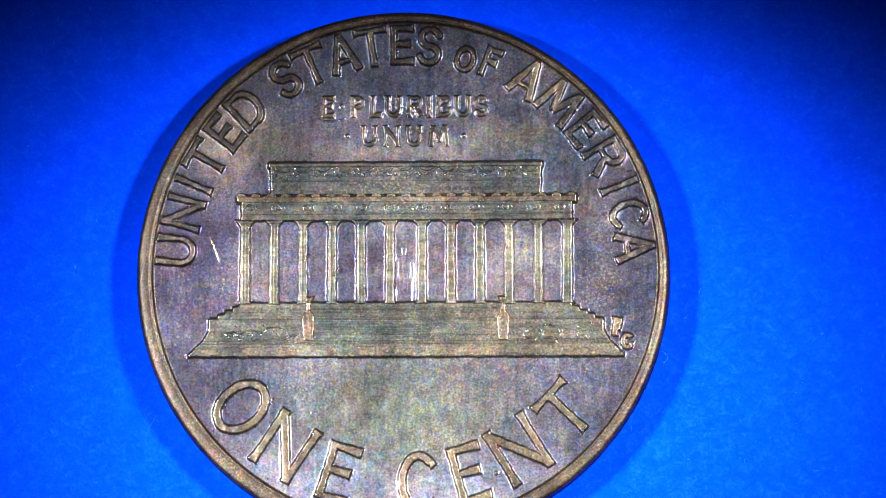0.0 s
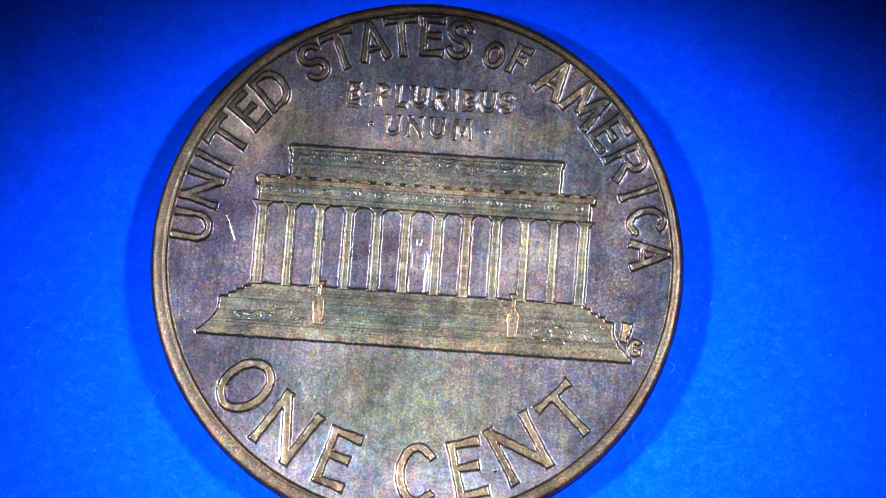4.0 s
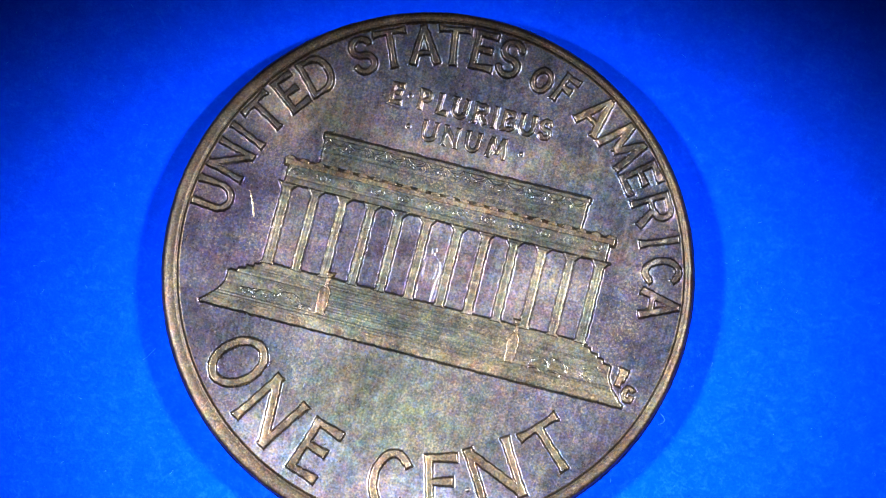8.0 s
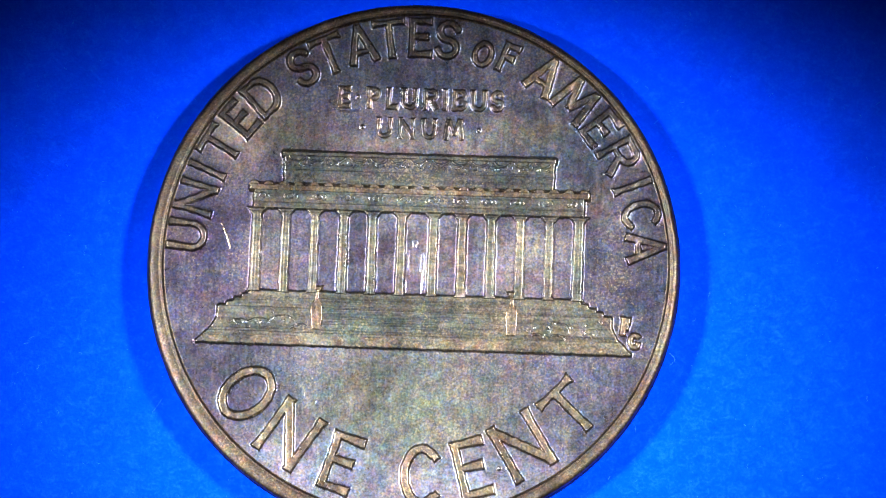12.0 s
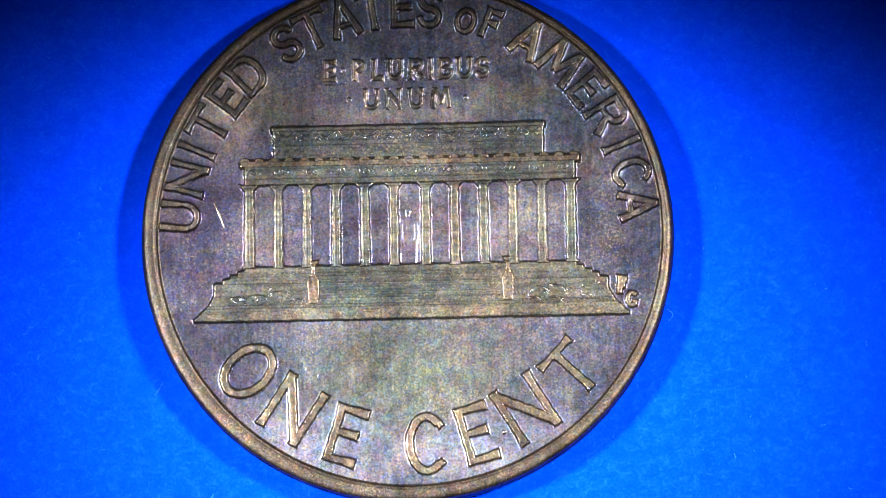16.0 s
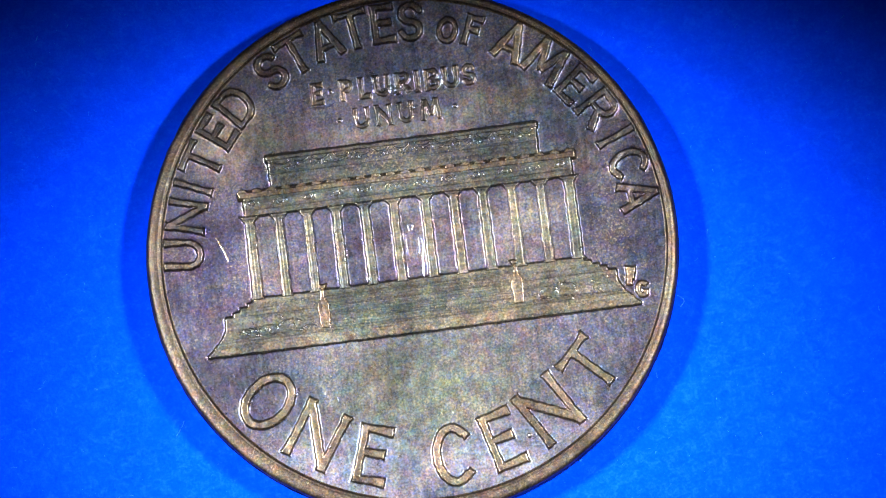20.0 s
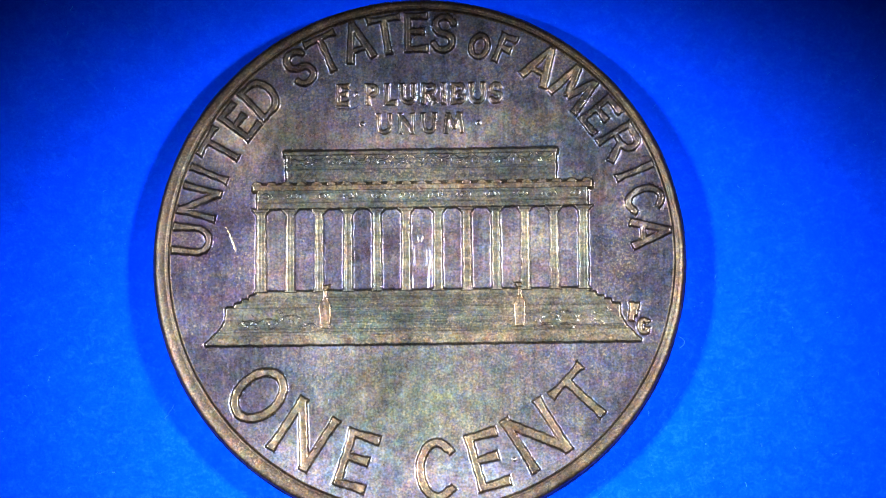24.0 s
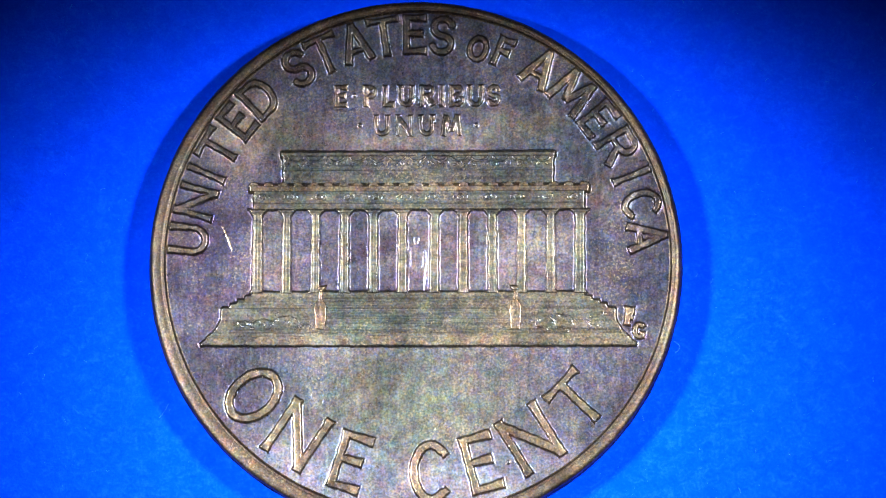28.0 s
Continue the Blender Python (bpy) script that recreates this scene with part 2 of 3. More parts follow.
def relief(name, sdf, box, height, mat, parent, label="", step=0.02, place=None, outer=0.04, inner=0.035, fillet=0.012, spread=0.2, dress=None, floor_of=None, base=0.0):
    """Raised metal over the field. sdf(X, Y) is the distance to the outline, negative inside; box is its reach; place turns and shifts it on the coin."""
    reach = outer + 0.22
    x = np.arange(box[0] - reach, box[1] + reach + step, step)
    y = np.arange(box[2] - reach, box[3] + reach + step, step)
    X, Y = np.meshgrid(x, y)
    ox, oy = (place[0], place[1]) if place is not None else (0.0, 0.0)
    U, V = X + ox, Y + oy
    worn = np.sin(9.1 * U + 4.3 * V) + np.sin(12.7 * V - 5.2 * U + 1.3) + 0.7 * np.sin(27 * U - 11 * V + 0.4) + 0.7 * np.sin(31 * V + 17 * U + 2.2)
    d = sdf(X, Y) + 0.006 * worn
    z = FIELD + height * (0.35 * smooth_step((outer - d) / (outer + inner)) + 0.65 * np.clip((outer - d) / (outer + inner), 0, 1)) + fillet * np.clip(1 - np.maximum(d, 0) / spread, 0, 1) ** 1.3 - 0.003
    if base:
        z, reach = z + base - 0.005, outer + 0.02
    if dress is not None:
        z = z + dress(X, Y, d) * smooth_step(-d / 0.05)
    if place is not None:
        px, py, turn = place
        c, s = math.cos(radians(turn)), math.sin(radians(turn))
        X, Y = px + c * X - s * Y, py + s * X + c * Y
    near = d < reach
    keep = near[:-1, :-1] | near[1:, 1:] | near[:-1, 1:] | near[1:, :-1]
    on_field = None if floor_of else (d[:-1, :-1] + d[1:, 1:]) / 2 > outer * 0.6
    return grid_mesh(name, np.stack([X, Y, z], -1), keep, mat, parent, label, on_field)


# ---- outlines ----
def bar(X, Y, x0, y0, x1, y1, w0, w1=None, waist=None):
    """A straight stroke with flat ends whose half width goes from w0 to w1, or from w0 over a waist to w0."""
    w1 = w0 if w1 is None else w1
    length = math.hypot(x1 - x0, y1 - y0)
    ux, uy = (x1 - x0) / length, (y1 - y0) / length
    along, across = (X - x0) * ux + (Y - y0) * uy, np.abs((Y - y0) * ux - (X - x0) * uy)
    k = np.clip(along / length, 0, 1)
    a = across - (w0 + (w1 - w0) * k if waist is None else waist + (w0 - waist) * (2 * k - 1) ** 4)
    b = np.abs(along - length / 2) - length / 2
    return np.minimum(np.maximum(a, b), 0) + np.hypot(np.maximum(a, 0), np.maximum(b, 0))


def bow(X, Y, cx, cy, rx, ry, a0, a1, w0, w1=None, n=18):
    """A curved stroke: part of an ellipse from angle a0 to a1, in degrees."""
    w1 = w0 if w1 is None else w1
    best = np.full(X.shape, 1e9)
    pts = [(cx + rx * math.cos(radians(a0 + (a1 - a0) * i / n)), cy + ry * math.sin(radians(a0 + (a1 - a0) * i / n))) for i in range(n + 1)]
    for i, ((x0, y0), (x1, y1)) in enumerate(zip(pts, pts[1:])):
        l2 = (x1 - x0) ** 2 + (y1 - y0) ** 2
        k = np.clip(((X - x0) * (x1 - x0) + (Y - y0) * (y1 - y0)) / l2, 0, 1)
        best = np.minimum(best, np.hypot(X - x0 - k * (x1 - x0), Y - y0 - k * (y1 - y0)) - (w0 + (w1 - w0) * (i + k) / n))
    return best


def block(X, Y, x0, x1, y0, y1, r=0.0):
    qx, qy = np.abs(X - (x0 + x1) / 2) - (x1 - x0) / 2 + r, np.abs(Y - (y0 + y1) / 2) - (y1 - y0) / 2 + r
    return np.minimum(np.maximum(qx, qy), 0) + np.hypot(np.maximum(qx, 0), np.maximum(qy, 0)) - r


def polygon(X, Y, pts):
    best, inside = np.full(X.shape, 1e9), np.zeros(X.shape, bool)
    for (x0, y0), (x1, y1) in zip(pts, pts[1:] + pts[:1]):
        k = np.clip(((X - x0) * (x1 - x0) + (Y - y0) * (y1 - y0)) / max((x1 - x0) ** 2 + (y1 - y0) ** 2, 1e-12), 0, 1)
        best = np.minimum(best, np.hypot(X - x0 - k * (x1 - x0), Y - y0 - k * (y1 - y0)))
        if y0 != y1:
            cross = x0 + (Y - y0) * (x1 - x0) / (y1 - y0)
            inside ^= ((y0 > Y) != (y1 > Y)) & (X < cross)
    return np.where(inside, -best, best)


def union(*parts_of):
    out = parts_of[0]
    for p in parts_of[1:]:
        out = np.minimum(out, p)
    return out


WIDTHS = {"I": 0.16, "M": 0.98, "A": 0.78, "N": 0.80, "O": 0.78, "C": 0.72, "D": 0.76, "U": 0.76, "T": 0.84, "S": 0.62, "E": 0.58, "F": 0.54, "R": 0.70, "P": 0.62, "L": 0.54, "B": 0.64, "G": 0.74}


def glyph(ch, X, Y, w, t):
    """The distance to a capital of width w and height 1 that stands on y = 0, centred on x = 0; t is half a stem."""
    l, r, f, n = -w / 2 + t, w / 2 - t, t * 1.25, t * 0.8

    def stem(x, y0=0.0, y1=1.0):
        return bar(X, Y, x, y0, x, y1, f, None, t * 0.92)
    if ch == "I":
        return stem(0)
    if ch == "T":
        return union(stem(0, 0, 0.98), bar(X, Y, -w / 2, 1 - t, w / 2, 1 - t, f * 1.05, None, n))
    if ch in "EFL":
        out = union(stem(l), bar(X, Y, l, t, w / 2, t, n, f)) if ch != "F" else stem(l)
        if ch != "L":
            out = union(out, bar(X, Y, l, 1 - t, w / 2, 1 - t, n, f), bar(X, Y, l, 0.53, w * 0.36, 0.53, n, f))
        return out
    if ch == "N":
        return union(stem(l), stem(r), bar(X, Y, l - t * 0.2, 1 - t * 0.8, r + t * 0.2, t * 0.8, t * 1.1))
    if ch == "M":
        return union(bar(X, Y, -w * 0.30, 1, -w / 2 + t, 0, t, f), bar(X, Y, w * 0.30, 1, w / 2 - t, 0, t, f),
                     bar(X, Y, -w * 0.29, 0.98, 0, 0.22, t * 1.1), bar(X, Y, w * 0.29, 0.98, 0, 0.22, t))
    if ch == "A":
        return union(bar(X, Y, 0, 1, -w / 2 + t, 0, n, f), bar(X, Y, 0, 1, w / 2 - t, 0, t, f), bar(X, Y, -w * 0.28, 0.3, w * 0.28, 0.3, n))
    if ch == "U":
        return union(bar(X, Y, l, 0.38, l, 1, t, f), bar(X, Y, r, 0.38, r, 1, n, f), bow(X, Y, 0, 0.40, r, 0.40 - t, 180, 360, t))
    if ch == "O":
        return bow(X, Y, 0, 0.5, w / 2 - t, 0.5 - t, 0, 360, t, n=36)
    if ch in "CG":
        out = union(bow(X, Y, 0.04 * w, 0.5, w / 2 - t, 0.5 - t, 52, 308, t, n=28), bar(X, Y, w * 0.27, 0.89, w * 0.41, 0.76, t * 0.7, t * 0.95), bar(X, Y, w * 0.27, 0.11, w * 0.42, 0.22, t * 0.7, t * 0.9))
        if ch == "G":
            out = union(out, bar(X, Y, w * 0.36, 0.1, w * 0.36, 0.46, t, f))
        return out
    if ch == "D":
        return union(stem(l), bar(X, Y, l, 1 - t, 0, 1 - t, n), bar(X, Y, l, t, 0, t, n), bow(X, Y, 0, 0.5, r, 0.5 - t, -90, 90, t * 1.05))
    if ch in "PRB":
        top = 0.29 if ch == "P" else 0.27
        mid = 1 - 2 * top
        out = union(stem(l), bar(X, Y, l, 1 - t, r - top + t, 1 - t, n), bar(X, Y, l, mid + t * 0.6, r - top + t, mid + t * 0.6, n),
                    bow(X, Y, r - top + t, 1 - top - t * 0.1, top - t, top - t * 0.9, -90, 90, t))
        if ch == "R":
            out = union(out, bar(X, Y, 0, mid + 0.06, w / 2 - t * 0.6, t * 0.5, t, f))
        if ch == "B":
            out = union(out, bar(X, Y, l, t, r - 0.2, t, n), bow(X, Y, r - 0.2, mid / 2 + t * 0.5, 0.22, mid / 2 - t * 0.5, -90, 90, t * 1.05))
        return out
    if ch == "S":
        q = 0.25 - t / 2
        return union(bow(X, Y, 0, 0.75 - t / 2, w / 2 - t, q, 20, 270, t, t * 1.1, 22), bow(X, Y, 0, 0.25 + t / 2, w / 2 - t, q, 90, -160, t * 1.1, t, 22))
    return np.hypot(X, Y - 0.5) - t


def letter(ch, x, y, turn, height, parent, thick=0.075, raised=0.125, mat=None, wide=1.0, step=0.018, halo=0.010, worn=0.004):
    """One raised capital whose middle is at x, y."""
    w = WIDTHS[ch] * wide
    relief("letter", lambda X, Y: glyph(ch, X / height, Y / height + 0.5, w, thick) * height, (-w * height / 2, w * height / 2, -height / 2, height / 2),
           raised, mat or RAISED_METAL, parent, "raised bronze letter " + ch, step, (x, y, turn), fillet=halo,
           dress=lambda X, Y, d: worn * (np.sin(4.1 * X + 2.3 * Y + 3 * x) + np.sin(5.3 * Y - 2.9 * X + 5 * y) + 0.6 * np.sin(11 * X + 9 * Y + x)) - worn)


# ---- the place round the stage ----
def slab(name, x0, x1, y0, y1, z0, z1, mat, label, category, soft=0.0):
    bm = bmesh.new()
    bmesh.ops.create_cube(bm, size=1)
    for v in bm.verts:
        v.co = Vector(((x0, x1)[v.co.x > 0], (y0, y1)[v.co.y > 0], (z0, z1)[v.co.z > 0])) * MM
    if soft:
        bmesh.ops.bevel(bm, geom=bm.edges[:], offset=soft * MM, segments=2, affect="EDGES")
    mesh = bpy.data.meshes.new(name)
    bm.to_mesh(mesh)
    bm.free()
    return tagged(link_mesh(name, mesh, mat, None, label, False), "", category, "", "structure")


CARD_THICK = 0.4
slab("table", -500, 500, -400, 400, -30 - CARD_THICK, -CARD_THICK, TABLE, "dark laminate table top under the blue card", "table", 2)
slab("floor", -2000, 2000, -2000, 2000, -780, -740, WALL, "plain grey floor under the table", "floor")
slab("ceiling", -2000, 2000, -2000, 2000, 1700, 1740, WALL, "plain grey ceiling", "ceiling")
slab("wall_north", -2000, 2000, 2000, 2040, -740, 1700, WALL, "plain grey wall", "wall")
slab("wall_south", -2000, 2000, -2040, -2000, -740, 1700, WALL, "plain grey wall", "wall")
slab("wall_east", 2000, 2040, -2000, 2000, -740, 1700, WALL, "plain grey wall", "wall")
slab("wall_west", -2040, -2000, -2000, 2000, -740, 1700, WALL, "plain grey wall", "wall")


# ---- blue card ----
def make_card():
    bm = bmesh.new()
    bmesh.ops.create_cube(bm, size=1)
    for v in bm.verts:
        v.co = Vector((v.co.x * 130, v.co.y * 95, (v.co.z - 0.5) * CARD_THICK)) * MM
    bmesh.ops.bevel(bm, geom=bm.edges[:], offset=0.08 * MM, segments=2, affect="EDGES")
    mesh = bpy.data.meshes.new("blue_card")
    bm.to_mesh(mesh)
    bm.free()
    card = tagged(link_mesh("blue_card", mesh, CARD, None, "", False), "matt bright blue paper card lying flat under the coin", "card")
    rnd = random.Random(4)
    bm = bmesh.new()
    for i in range(1500):
        x, y = rnd.uniform(-21, 21), rnd.uniform(-14, 14)
        turn, bend, length, thick = rnd.uniform(0, 6.3), rnd.uniform(-1.6, 1.6), rnd.choice((0.015, 0.015, 0.02, 0.02, 0.02, 0.03, 0.03, 0.05, 0.12, 0.2)), rnd.uniform(0.0025, 0.006)
        ring = []
        for k in range(5):
            a = turn + bend * k / 4
            z = 0.002 + 0.012 * math.sin(math.pi * k / 4) * rnd.random()
            side = Vector((-math.sin(a), math.cos(a), 0)) * thick
            c = Vector((x, y, z))
            ring.append([bm.verts.new((c + o) * MM) for o in (side, Vector((0, 0, thick * 1.4)), -side)])
            x, y = x + math.cos(a) * length / 4, y + math.sin(a) * length / 4
        for a, b in zip(ring, ring[1:]):
            for j in range(2):
                bm.faces.new((a[j], a[j + 1], b[j + 1], b[j]))
    hair("lint", [(-9.32, -5.5), (-9.12, -5.25), (-8.98, -4.98)], 0.006, 0.012, card, "pale straight lint fibre")
    hair("lint", [(9.33, -2.72), (9.55, -2.85), (9.52, -3.05), (9.36, -3.14)], 0.008, 0.014, card, "pale curled lint fibre beside the coin")
    tagged(part("fibres", bm, FIBRE, card, "pale short paper fibres and specks"), kind="stuff")
    return card


def hair(name, pts, thick, z, parent, label, mat=None):
    """A thin round fibre through a few points."""
    curve = bpy.data.curves.new(name, "CURVE")
    curve.dimensions, curve.bevel_depth, curve.bevel_resolution, curve.resolution_u = "3D", thick * MM, 1, 6
    line = curve.splines.new("NURBS")
    line.points.add(len(pts) - 1)
    for p, (x, y) in zip(line.points, pts):
        p.co = (x * MM, y * MM, z * MM, 1)
    line.use_endpoint_u, line.order_u = True, 3
    holder = bpy.data.objects.new(name, curve)
    mesh = bpy.data.meshes.new_from_object(holder)
    bpy.data.objects.remove(holder)
    mesh.name = name
    return link_mesh(name, mesh, mat or FIBRE, parent, label)


# ---- coin ----
RADIUS = 9.60


def ring_part(name, profile, mat, parent, label="", around=900, wobble=0.0, shifts=None):
    """A turned sheet. profile: radius, height; shifts: how far each ring lies off the middle, x and y."""
    a = np.linspace(0, 2 * np.pi, around + 1)
    P = np.zeros((len(profile), around + 1, 3))
    for i, (r, z) in enumerate(profile):
        dx, dy = shifts[i] if shifts else (0, 0)
        rough = np.array([noise.fractal(Vector((math.cos(t) * 14, math.sin(t) * 14, 3.1 + i * 0.35)), 0.7, 2.0, 4) for t in a[:-1]])
        rough = np.append(rough, rough[0]) * wobble
        P[i, :, 0] = (r + rough) * np.cos(a) + dx
        P[i, :, 1] = (r + rough) * np.sin(a) + dy
        P[i, :, 2] = z + rough * 0.22
    return grid_mesh(name, P, np.ones((len(profile) - 1, around), bool), mat, parent, label)


def make_coin():
    coin = tagged(new("coin"), "worn toned bronze one cent coin on blue card", "coin")
    rim_z = FIELD + 0.13
    ring_part("field", [(0.001, FIELD), (3, FIELD), (6, FIELD), (8, FIELD), (9.2, FIELD)], FIELD_METAL, coin, "flat field with violet, blue and olive toning and painted-in light and shade", 360)
    # the upper die sat a little off the middle: the inner circle lies up and right; the rim is worn round towards the edge
    inner, mid, outer = (0.09, 0.08), (0.045, 0.03), (0.0, -0.02)
    ring_part("rim", [(8.9, FIELD - 0.02), (9.03, FIELD + 0.004), (9.065, FIELD + 0.03), (9.095, rim_z - 0.03), (9.115, rim_z), (9.14, rim_z - 0.004), (9.16, rim_z - 0.022),
                      (9.18, rim_z - 0.004), (9.22, rim_z + 0.004), (9.29, rim_z), (9.37, rim_z - 0.007), (9.43, rim_z - 0.024), (9.48, rim_z - 0.060), (9.52, rim_z - 0.118), (9.545, rim_z - 0.20)],
              RIM_METAL, coin, "raised bronze rim rubbed to tan", 1300, 0.013, [inner] * 8 + [(0.065, 0.055), mid, (0.025, 0.005)] + [outer] * 4)
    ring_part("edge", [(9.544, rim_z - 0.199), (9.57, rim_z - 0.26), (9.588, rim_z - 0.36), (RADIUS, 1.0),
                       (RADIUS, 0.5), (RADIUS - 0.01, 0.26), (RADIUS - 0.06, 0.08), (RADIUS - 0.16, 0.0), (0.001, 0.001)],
              SHADED_EDGE_METAL, coin, "bronze edge under the rounded rim, coloured near-black for shade", 1300, 0.012, [outer] * 3 + [(0.0, -0.015)] * 6)
    # the legend on the upper arc
    for ch, a, up in zip("UNITEDSTATES", (-84.6, -74.9, -67.4, -60.4, -52.0, -44.0, -31.6, -24.2, -15.9, -8.4, -0.7, 6.2), [0.12] * 6 + [0.105] * 6):
        letter(ch, 0.08 + 8.26 * math.sin(radians(a)), 0.06 + 8.26 * math.cos(radians(a)), -a, 1.42, coin, raised=up, mat=LEGEND_METAL, halo=0.014, worn=0.005)
    for ch, a, r, h in (("O", 15.9, 8.05, 0.98), ("F", 22.3, 8.22, 1.12)):
        letter(ch, 0.06 + r * math.sin(radians(a)), 0.04 + r * math.cos(radians(a)), -a, h, coin, 0.09, 0.095, mat=LEGEND_METAL)
    for ch, a in zip("AMERICA", (32.4, 42.5, 51.9, 60.2, 68.4, 75.7, 84.2)):
        letter(ch, 0.08 + 8.29 * math.sin(radians(a)), 0.06 + 8.29 * math.cos(radians(a)), -a, 1.42, coin, raised=0.080, mat=LEGEND_METAL, halo=0.018, worn=0.009)
    # the value on the lower arc
    for ch, a, r, h, lean in (("O", -129.8, 7.48, 2.24, 0), ("N", -146.1, 7.46, 2.2, 0), ("E", -162.5, 7.5, 2.1, 0), ("C", 175.9, 7.53, 2.2, -2.5),
                              ("E", 161.6, 7.56, 2.1, -3.0), ("N", 146.9, 7.55, 2.2, -1.5), ("T", 130.6, 7.64, 1.95, -3.0)):
        letter(ch, r * math.sin(radians(a)), r * math.cos(radians(a)), 180 - a + lean, h, coin, 0.064 * 2.2 / h, 0.105, wide=0.95, halo=0.010)
    # the motto
    for ch, x in zip("EPLURIBUS", (-2.70, -1.64, -0.97, -0.34, 0.42, 0.95, 1.48, 2.17, 2.84)):
        letter(ch, x, 6.07, 0, 0.78, coin, 0.10, 0.042, mat=LEGEND_METAL, step=0.017, wide=0.98, halo=0.006, worn=0.001)
    for ch, x in zip("UNUM", (-1.21, -0.41, 0.41, 1.31)):
        letter(ch, x, 4.99, 0, 0.76, coin, 0.095, 0.042, mat=LEGEND_METAL, step=0.017, wide=0.98, halo=0.006, worn=0.001)
    for x, y in ((-2.20, 6.09), (-2.02, 5.0), (2.2, 4.99)):
        relief("raised_dot", lambda X, Y: np.hypot(X, Y) - 0.055, (-0.06, 0.06, -0.06, 0.06), 0.04, LEGEND_METAL, coin, "", 0.02, (x, y, 0))
    make_temple(coin)
    hair("hair", [(-6.38, -6.35), (-6.46, -6.55), (-6.56, -6.72)], 0.004, rim_z + 0.012 + DISH * 36, coin, "thin grey hair across the rim", HAIR)
    return coin


MID = 0.12          # the temple's middle line


def lines(Y, at, depth=0.014, wide=0.022):
    out = np.zeros_like(Y)
    for y in at:
        out -= depth * np.exp(-((Y - y) / wide) ** 2)
    return out


def leaves(seed, wide, tall, count, r0, r1):
    """The outline of a small cluster of leaves."""
    rnd = random.Random(seed)
    spots = [(rnd.uniform(-wide, wide), rnd.uniform(-tall, tall), rnd.uniform(r0, r1), rnd.uniform(0.6, 1.7)) for i in range(count)]
    return lambda X, Y: union(*[np.hypot((X - x) * k, (Y - y) / k) - r for x, y, r, k in spots])


def make_temple(coin):
    side = [(5.93, -1.05)]
    for i in range(4):
        side += [(5.97 + 0.27 * i, -1.19 - 0.14 * i), (6.20 + 0.27 * i, -1.21 - 0.14 * i)]
    side += [(7.07, -1.68), (7.08, -2.08), (7.30, -2.45), (7.62, -2.78), (7.80, -2.93), (7.78, -3.02)]
    outline = [(MID + x, y) for x, y in side] + [(MID - x, y) for x, y in reversed(side)]
    rnd = random.Random(9)
    treads = [(-1.18 - 0.092 * i + rnd.uniform(-0.02, 0.02), rnd.uniform(0.003, 0.012)) for i in range(14)]

    def steps_dress(X, Y, d):
        mid = smooth_step((3.45 - np.abs(X - MID)) / 0.1)
        out = lines(Y, (-1.30, -1.39), 0.005) + lines(Y, (-1.64,), 0.010) + lines(Y, (-2.42, -2.52), 0.012)
        for y, depth in treads:
            out += mid * lines(Y, (y,), depth, 0.02)
        return out + 0.006 * np.sin(X * 3.1 + Y * 5) * np.sin(X * 1.3)
    temple = relief("temple", lambda X, Y: polygon(X, Y, outline), (MID - 7.8, MID + 7.8, -3.02, -1.05), 0.085, STONE_METAL, coin,
                    "raised temple front with a broad flight of steps", 0.022, dress=steps_dress)
    relief("plinth", lambda X, Y: polygon(X, Y, [(MID - 7.5, -2.62), (MID + 7.5, -2.62), (MID + 7.78, -2.95), (MID + 7.72, -3.0), (MID - 7.72, -3.0), (MID - 7.78, -2.95)]),
           (MID - 7.8, MID + 7.8, -3.0, -2.62), 0.10, RAISED_METAL, temple, "long bottom plinth rubbed to tan", 0.022, fillet=0, floor_of="temple",
           dress=lambda X, Y, d: lines(Y, (-2.72,), 0.006) - 0.006 * np.sin(X * 2.3) ** 2)
    # columns
    centres = [MID + 1.043 * (i - 5.5) + (0.05 if i > 5 else -0.05) for i in range(12)]
    for i, x in enumerate(centres):
        hw, lean = (0.145 if 0 < i < 11 else 0.165), rnd.uniform(-0.3, 0.3)
        shift = rnd.uniform(0, 6)

        def column(X, Y):
            return union(bar(X, Y, 0, -1.1, 0, 1.9, hw + 0.015, hw - 0.005), bar(X, Y, 0, 1.66, 0, 1.92, hw - 0.03, hw + 0.19), bar(X, Y, 0, -0.94, 0, -1.12, hw - 0.02, hw + 0.10))
        relief("column", column, (-0.40, 0.40, -1.12, 2.0), 0.128, STONE_METAL, temple, "", 0.0125, (x, 0, lean), outer=0.045, inner=0.022, fillet=0.013, spread=0.13,
               dress=lambda X, Y, d: (0.004 * np.clip(1 - (X / hw) ** 2, 0, 1) - 0.0016 * np.cos(X * 58 + shift + 0.3 * np.sin(Y * 2 + shift))) * smooth_step((1.85 - Y) / 0.15) + 0.014 * (Y > 1.8))
    # entablature
    relief("architrave", lambda X, Y: block(X, Y, MID - 5.95, MID + 5.98, 1.90, 2.62), (-6.1, 6.3, 1.9, 2.62), 0.110, STONE_METAL, temple, "", 0.02,
           dress=lambda X, Y, d: lines(Y, (2.16,), 0.010) + lines(Y, (2.52,), 0.004) + 0.002 * (Y > 2.2))
    relief("cornice", lambda X, Y: block(X, Y, MID - 6.10, MID + 6.14, 2.55, 2.80, 0.05), (-6.1, 6.4, 2.55, 2.80), 0.126, RAISED_METAL, temple, "projecting cornice", 0.02, outer=0.075)
